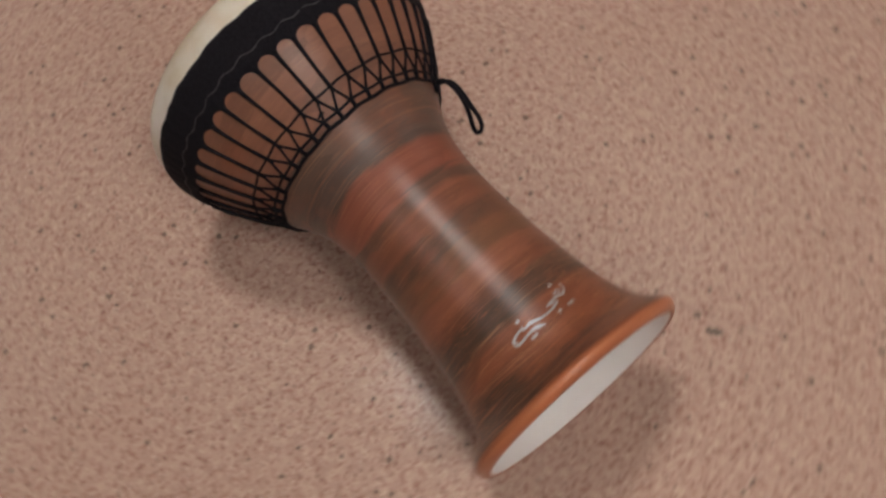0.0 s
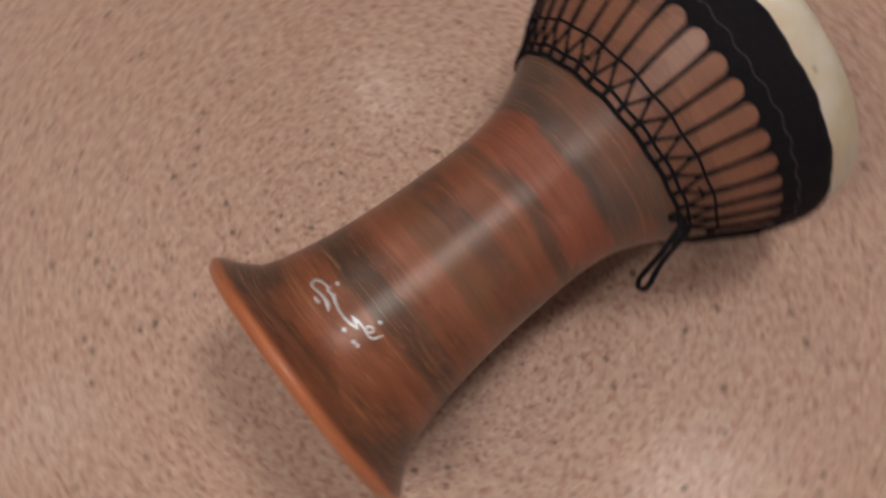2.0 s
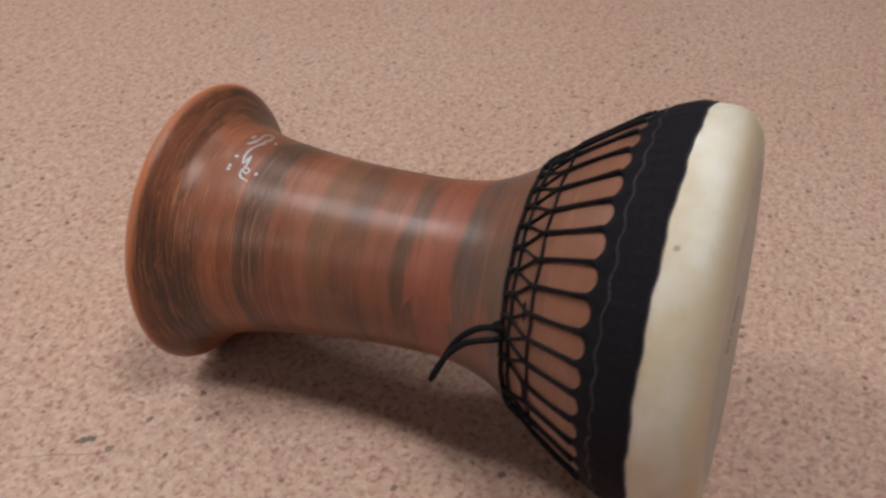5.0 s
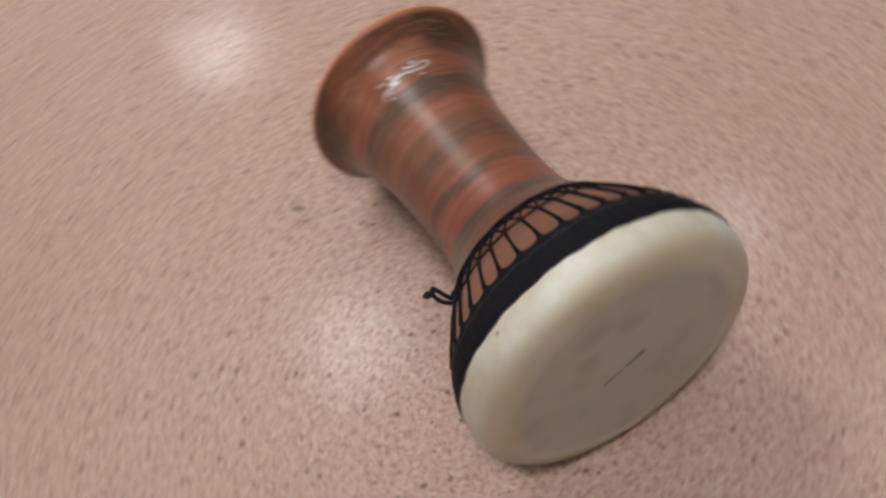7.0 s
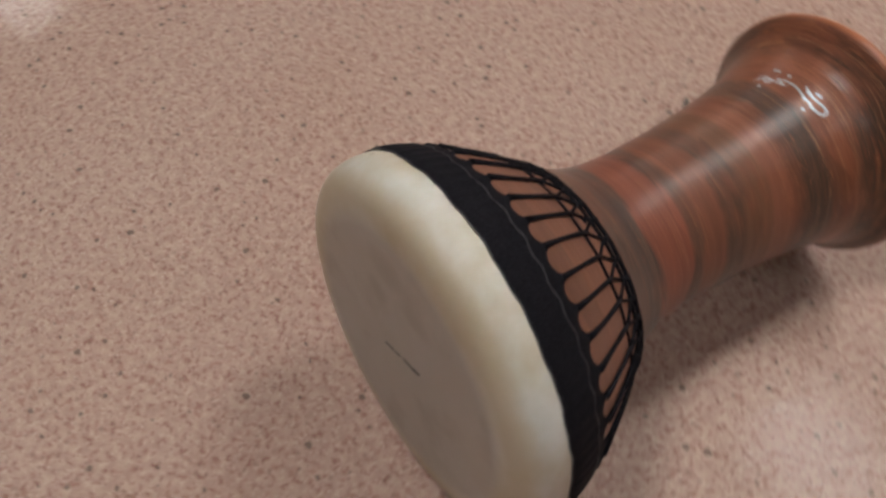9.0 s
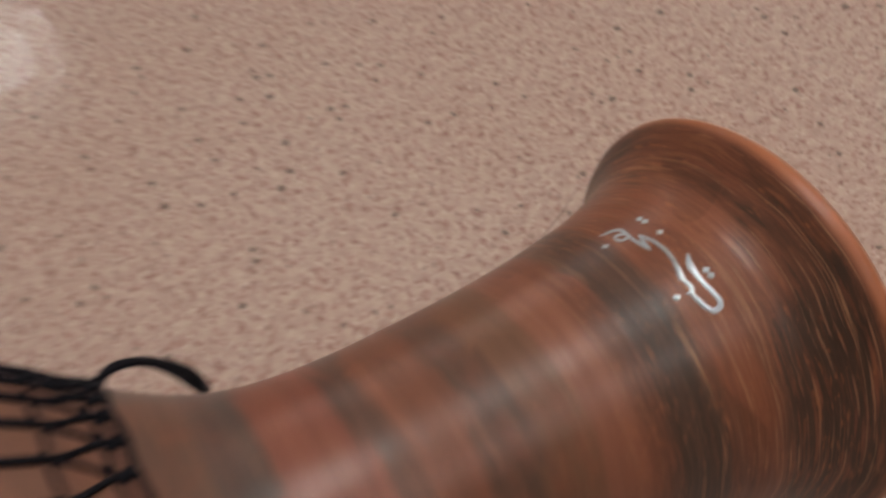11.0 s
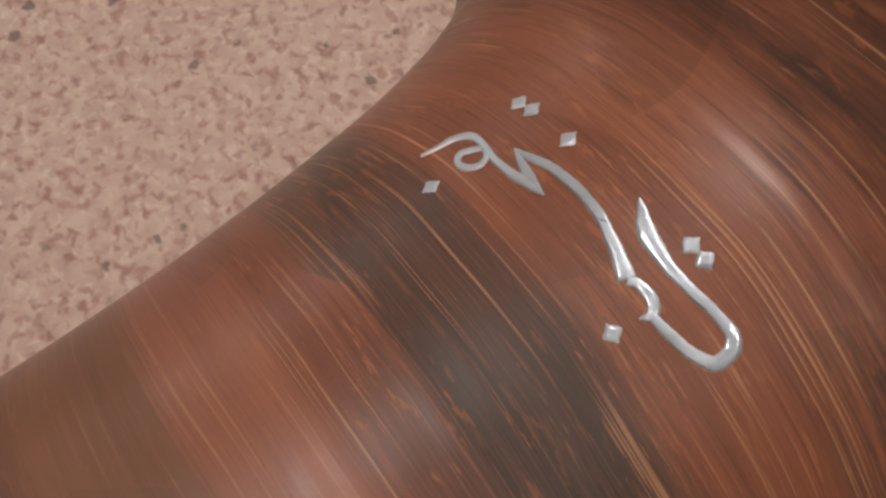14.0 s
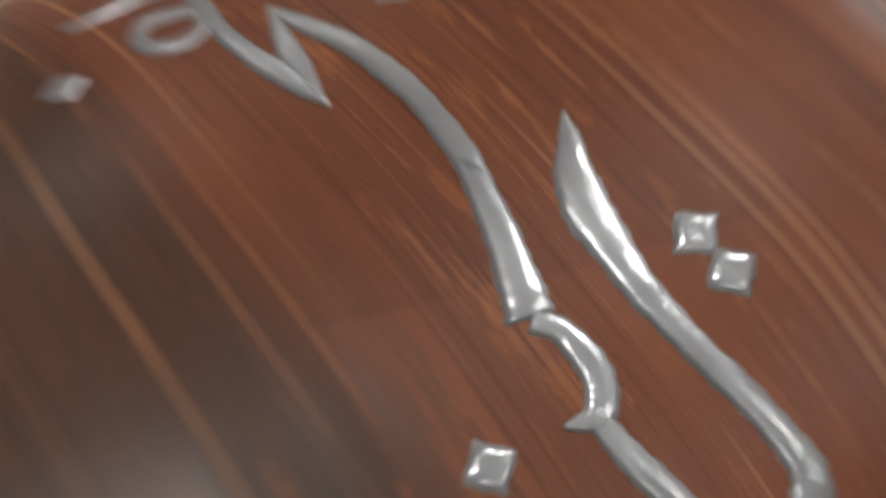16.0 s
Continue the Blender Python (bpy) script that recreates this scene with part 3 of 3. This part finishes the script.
bmesh.ops.create_icosphere(bm, subdivisions=2, radius=0.0042, matrix=Matrix.Translation(to_local @ Vector((0.078, 0.2565, 0.147))) @ Matrix.Diagonal((1, 1.3, 1, 1)))
part("knot", bm, CLOTH, drum)


# ---- silver emblem painted on the foot's flare
BAR = 0.0735


def stroke(points, name, label=""):
    """A raised ribbon: angle in degrees, place along the axis and full width in millimetres."""
    line = smooth_line([(radians(a) * BAR * 1000, s, w) for a, s, w in points], 7)
    bm = bmesh.new()
    rings = []
    for i, q in enumerate(line):
        a, b = line[max(i - 1, 0)], line[min(i + 1, len(line) - 1)]
        way = np.array([b[0] - a[0], b[1] - a[1]])
        way = way / max(np.hypot(*way), 1e-6)
        side = np.array([-way[1], way[0]])
        ring = []
        for k, lift in ((-1, -0.04), (-0.94, 0.10), (-0.60, 0.30), (0, 0.22), (0.60, 0.30), (0.94, 0.10), (1, -0.04)):
            w = max(q[2], 0.15) / 2 * (1 + 0.05 * math.sin(1.7 * i + 3 * k) + 0.04 * math.sin(0.6 * i + k))
            u, v = q[0] + side[0] * k * w, q[1] + side[1] * k * w
            ring.append(bm.verts.new(on_drum(math.degrees(u / 1000 / BAR), v / 1000, lift / 1000)))
        rings.append(ring)
    for a, b in zip(rings, rings[1:]):
        for k in range(6):
            bm.faces.new((a[k], a[k + 1], b[k + 1], b[k]))
    bm.faces.new(rings[0])
    bm.faces.new(rings[-1])
    return part(name, bm, SILVER, body, label)


stroke([(65.2, 66.4, 0.5), (66.0, 63.7, 1.2), (66.5, 61.3, 1.6), (67.9, 59.2, 1.7), (69.9, 58.7, 1.4), (72.2, 59.1, 1.3), (74.5, 59.5, 1.3),
        (77.1, 59.5, 1.5), (79.5, 59.1, 1.6), (81.4, 58.8, 1.2), (83.0, 58.5, 0.3)], "emblem_stroke", "raised silver painted flourish")
stroke([(70.9, 59.0, 0.7), (72.9, 59.9, 1.2), (73.5, 61.6, 1.4), (72.5, 63.3, 1.4), (70.8, 63.6, 1.2), (69.8, 62.3, 1.4), (70.5, 60.7, 1.3), (71.4, 59.6, 0.9)], "emblem_stroke")
stroke([(75.1, 56.4, 0.3), (77.6, 57.3, 1.4), (80.0, 58.0, 1.5), (82.9, 58.5, 0.3)], "emblem_stroke")
stroke([(75.1, 56.4, 0.4), (77.6, 55.7, 1.3), (80.1, 54.9, 1.5), (82.8, 54.5, 1.6), (85.8, 54.4, 1.6), (89.2, 54.8, 1.7), (91.8, 55.6, 1.8), (94.2, 56.5, 2.15),
        (95.8, 57.2, 2.45), (97.2, 57.8, 2.8)], "emblem_stroke")
stroke([(97.3, 57.9, 1.4), (98.3, 57.0, 1.5), (100.0, 56.8, 1.8), (101.3, 57.2, 1.9), (101.9, 58.3, 1.7), (101.5, 59.8, 0.3)], "emblem_stroke")
stroke([(101.5, 58.3, 1.2), (103.0, 58.1, 1.5), (105.0, 57.7, 1.7), (107.3, 57.0, 1.8), (109.2, 55.9, 2.0), (110.1, 54.5, 2.3), (109.8, 52.3, 2.4), (108.7, 51.1, 2.2),
        (107.0, 51.0, 1.8), (104.6, 51.4, 1.7), (101.8, 52.0, 1.7), (99.2, 52.3, 1.9), (96.6, 52.1, 2.4), (94.6, 51.7, 2.8), (93.2, 51.0, 2.3), (91.8, 49.9, 1.4), (90.7, 49.2, 0.3)],
       "emblem_stroke")
for a, s in ((101.1, 63.9), (71.2, 69.2), (79.1, 50.0), (69.5, 50.0), (71.9, 49.8), (98.3, 48.2), (100.4, 48.0)):
    turn = math.pi / 4 + random.uniform(-0.18, 0.1)
    bm = bmesh.new()
    rings = []
    for size, lift in ((1.0, -0.05), (0.9, 0.1), (0.66, 0.3), (0.3, 0.22)):
        ring = []
        for k in range(16):
            b = 2 * math.pi * k / 16
            sq = (1.20 + 0.08 * math.sin(2.3 * k + a)) / max(abs(math.cos(b)), abs(math.sin(b))) ** 0.95 * size
            u = math.cos(b + turn) * sq
            v = math.sin(b + turn) * sq
            ring.append(bm.verts.new(on_drum(a + math.degrees(u / 1000 / BAR), (s + v) / 1000, lift / 1000)))
        rings.append(ring)
    for p, q in zip(rings, rings[1:]):
        for k in range(16):
            bm.faces.new((p[k], p[(k + 1) % 16], q[(k + 1) % 16], q[k]))
    bm.faces.new(rings[-1])
    part("emblem_dot", bm, SILVER, body)

# faded pen marks in the middle of the skin: unreadable, kept as plain bars
for x, z, length, thick, turn in ((0.0200, -0.0077, 0.0060, 0.0011, 22), (0.0145, -0.0062, 0.0055, 0.0017, 6), (0.0075, -0.0036, 0.0070, 0.0007, 18),
                                  (-0.0030, 0.0002, 0.0110, 0.0016, 15), (-0.0125, 0.0030, 0.0120, 0.0024, 20)):
    bm = bmesh.new()
    bmesh.ops.create_cone(bm, cap_ends=True, segments=16, radius1=0.5, radius2=0.47, depth=1,
                          matrix=Matrix.LocRotScale((0, 0.00015, 0), Matrix.Rotation(radians(-90), 3, "X").to_quaternion(), None) @ Matrix.Diagonal((length, thick, 0.0005, 1)))
    bar = part("ink_bar", bm, INK, head, "faded dark ink bar")
    bar.matrix_basis = pose(x, 0.3829, z, 0, turn, 0)
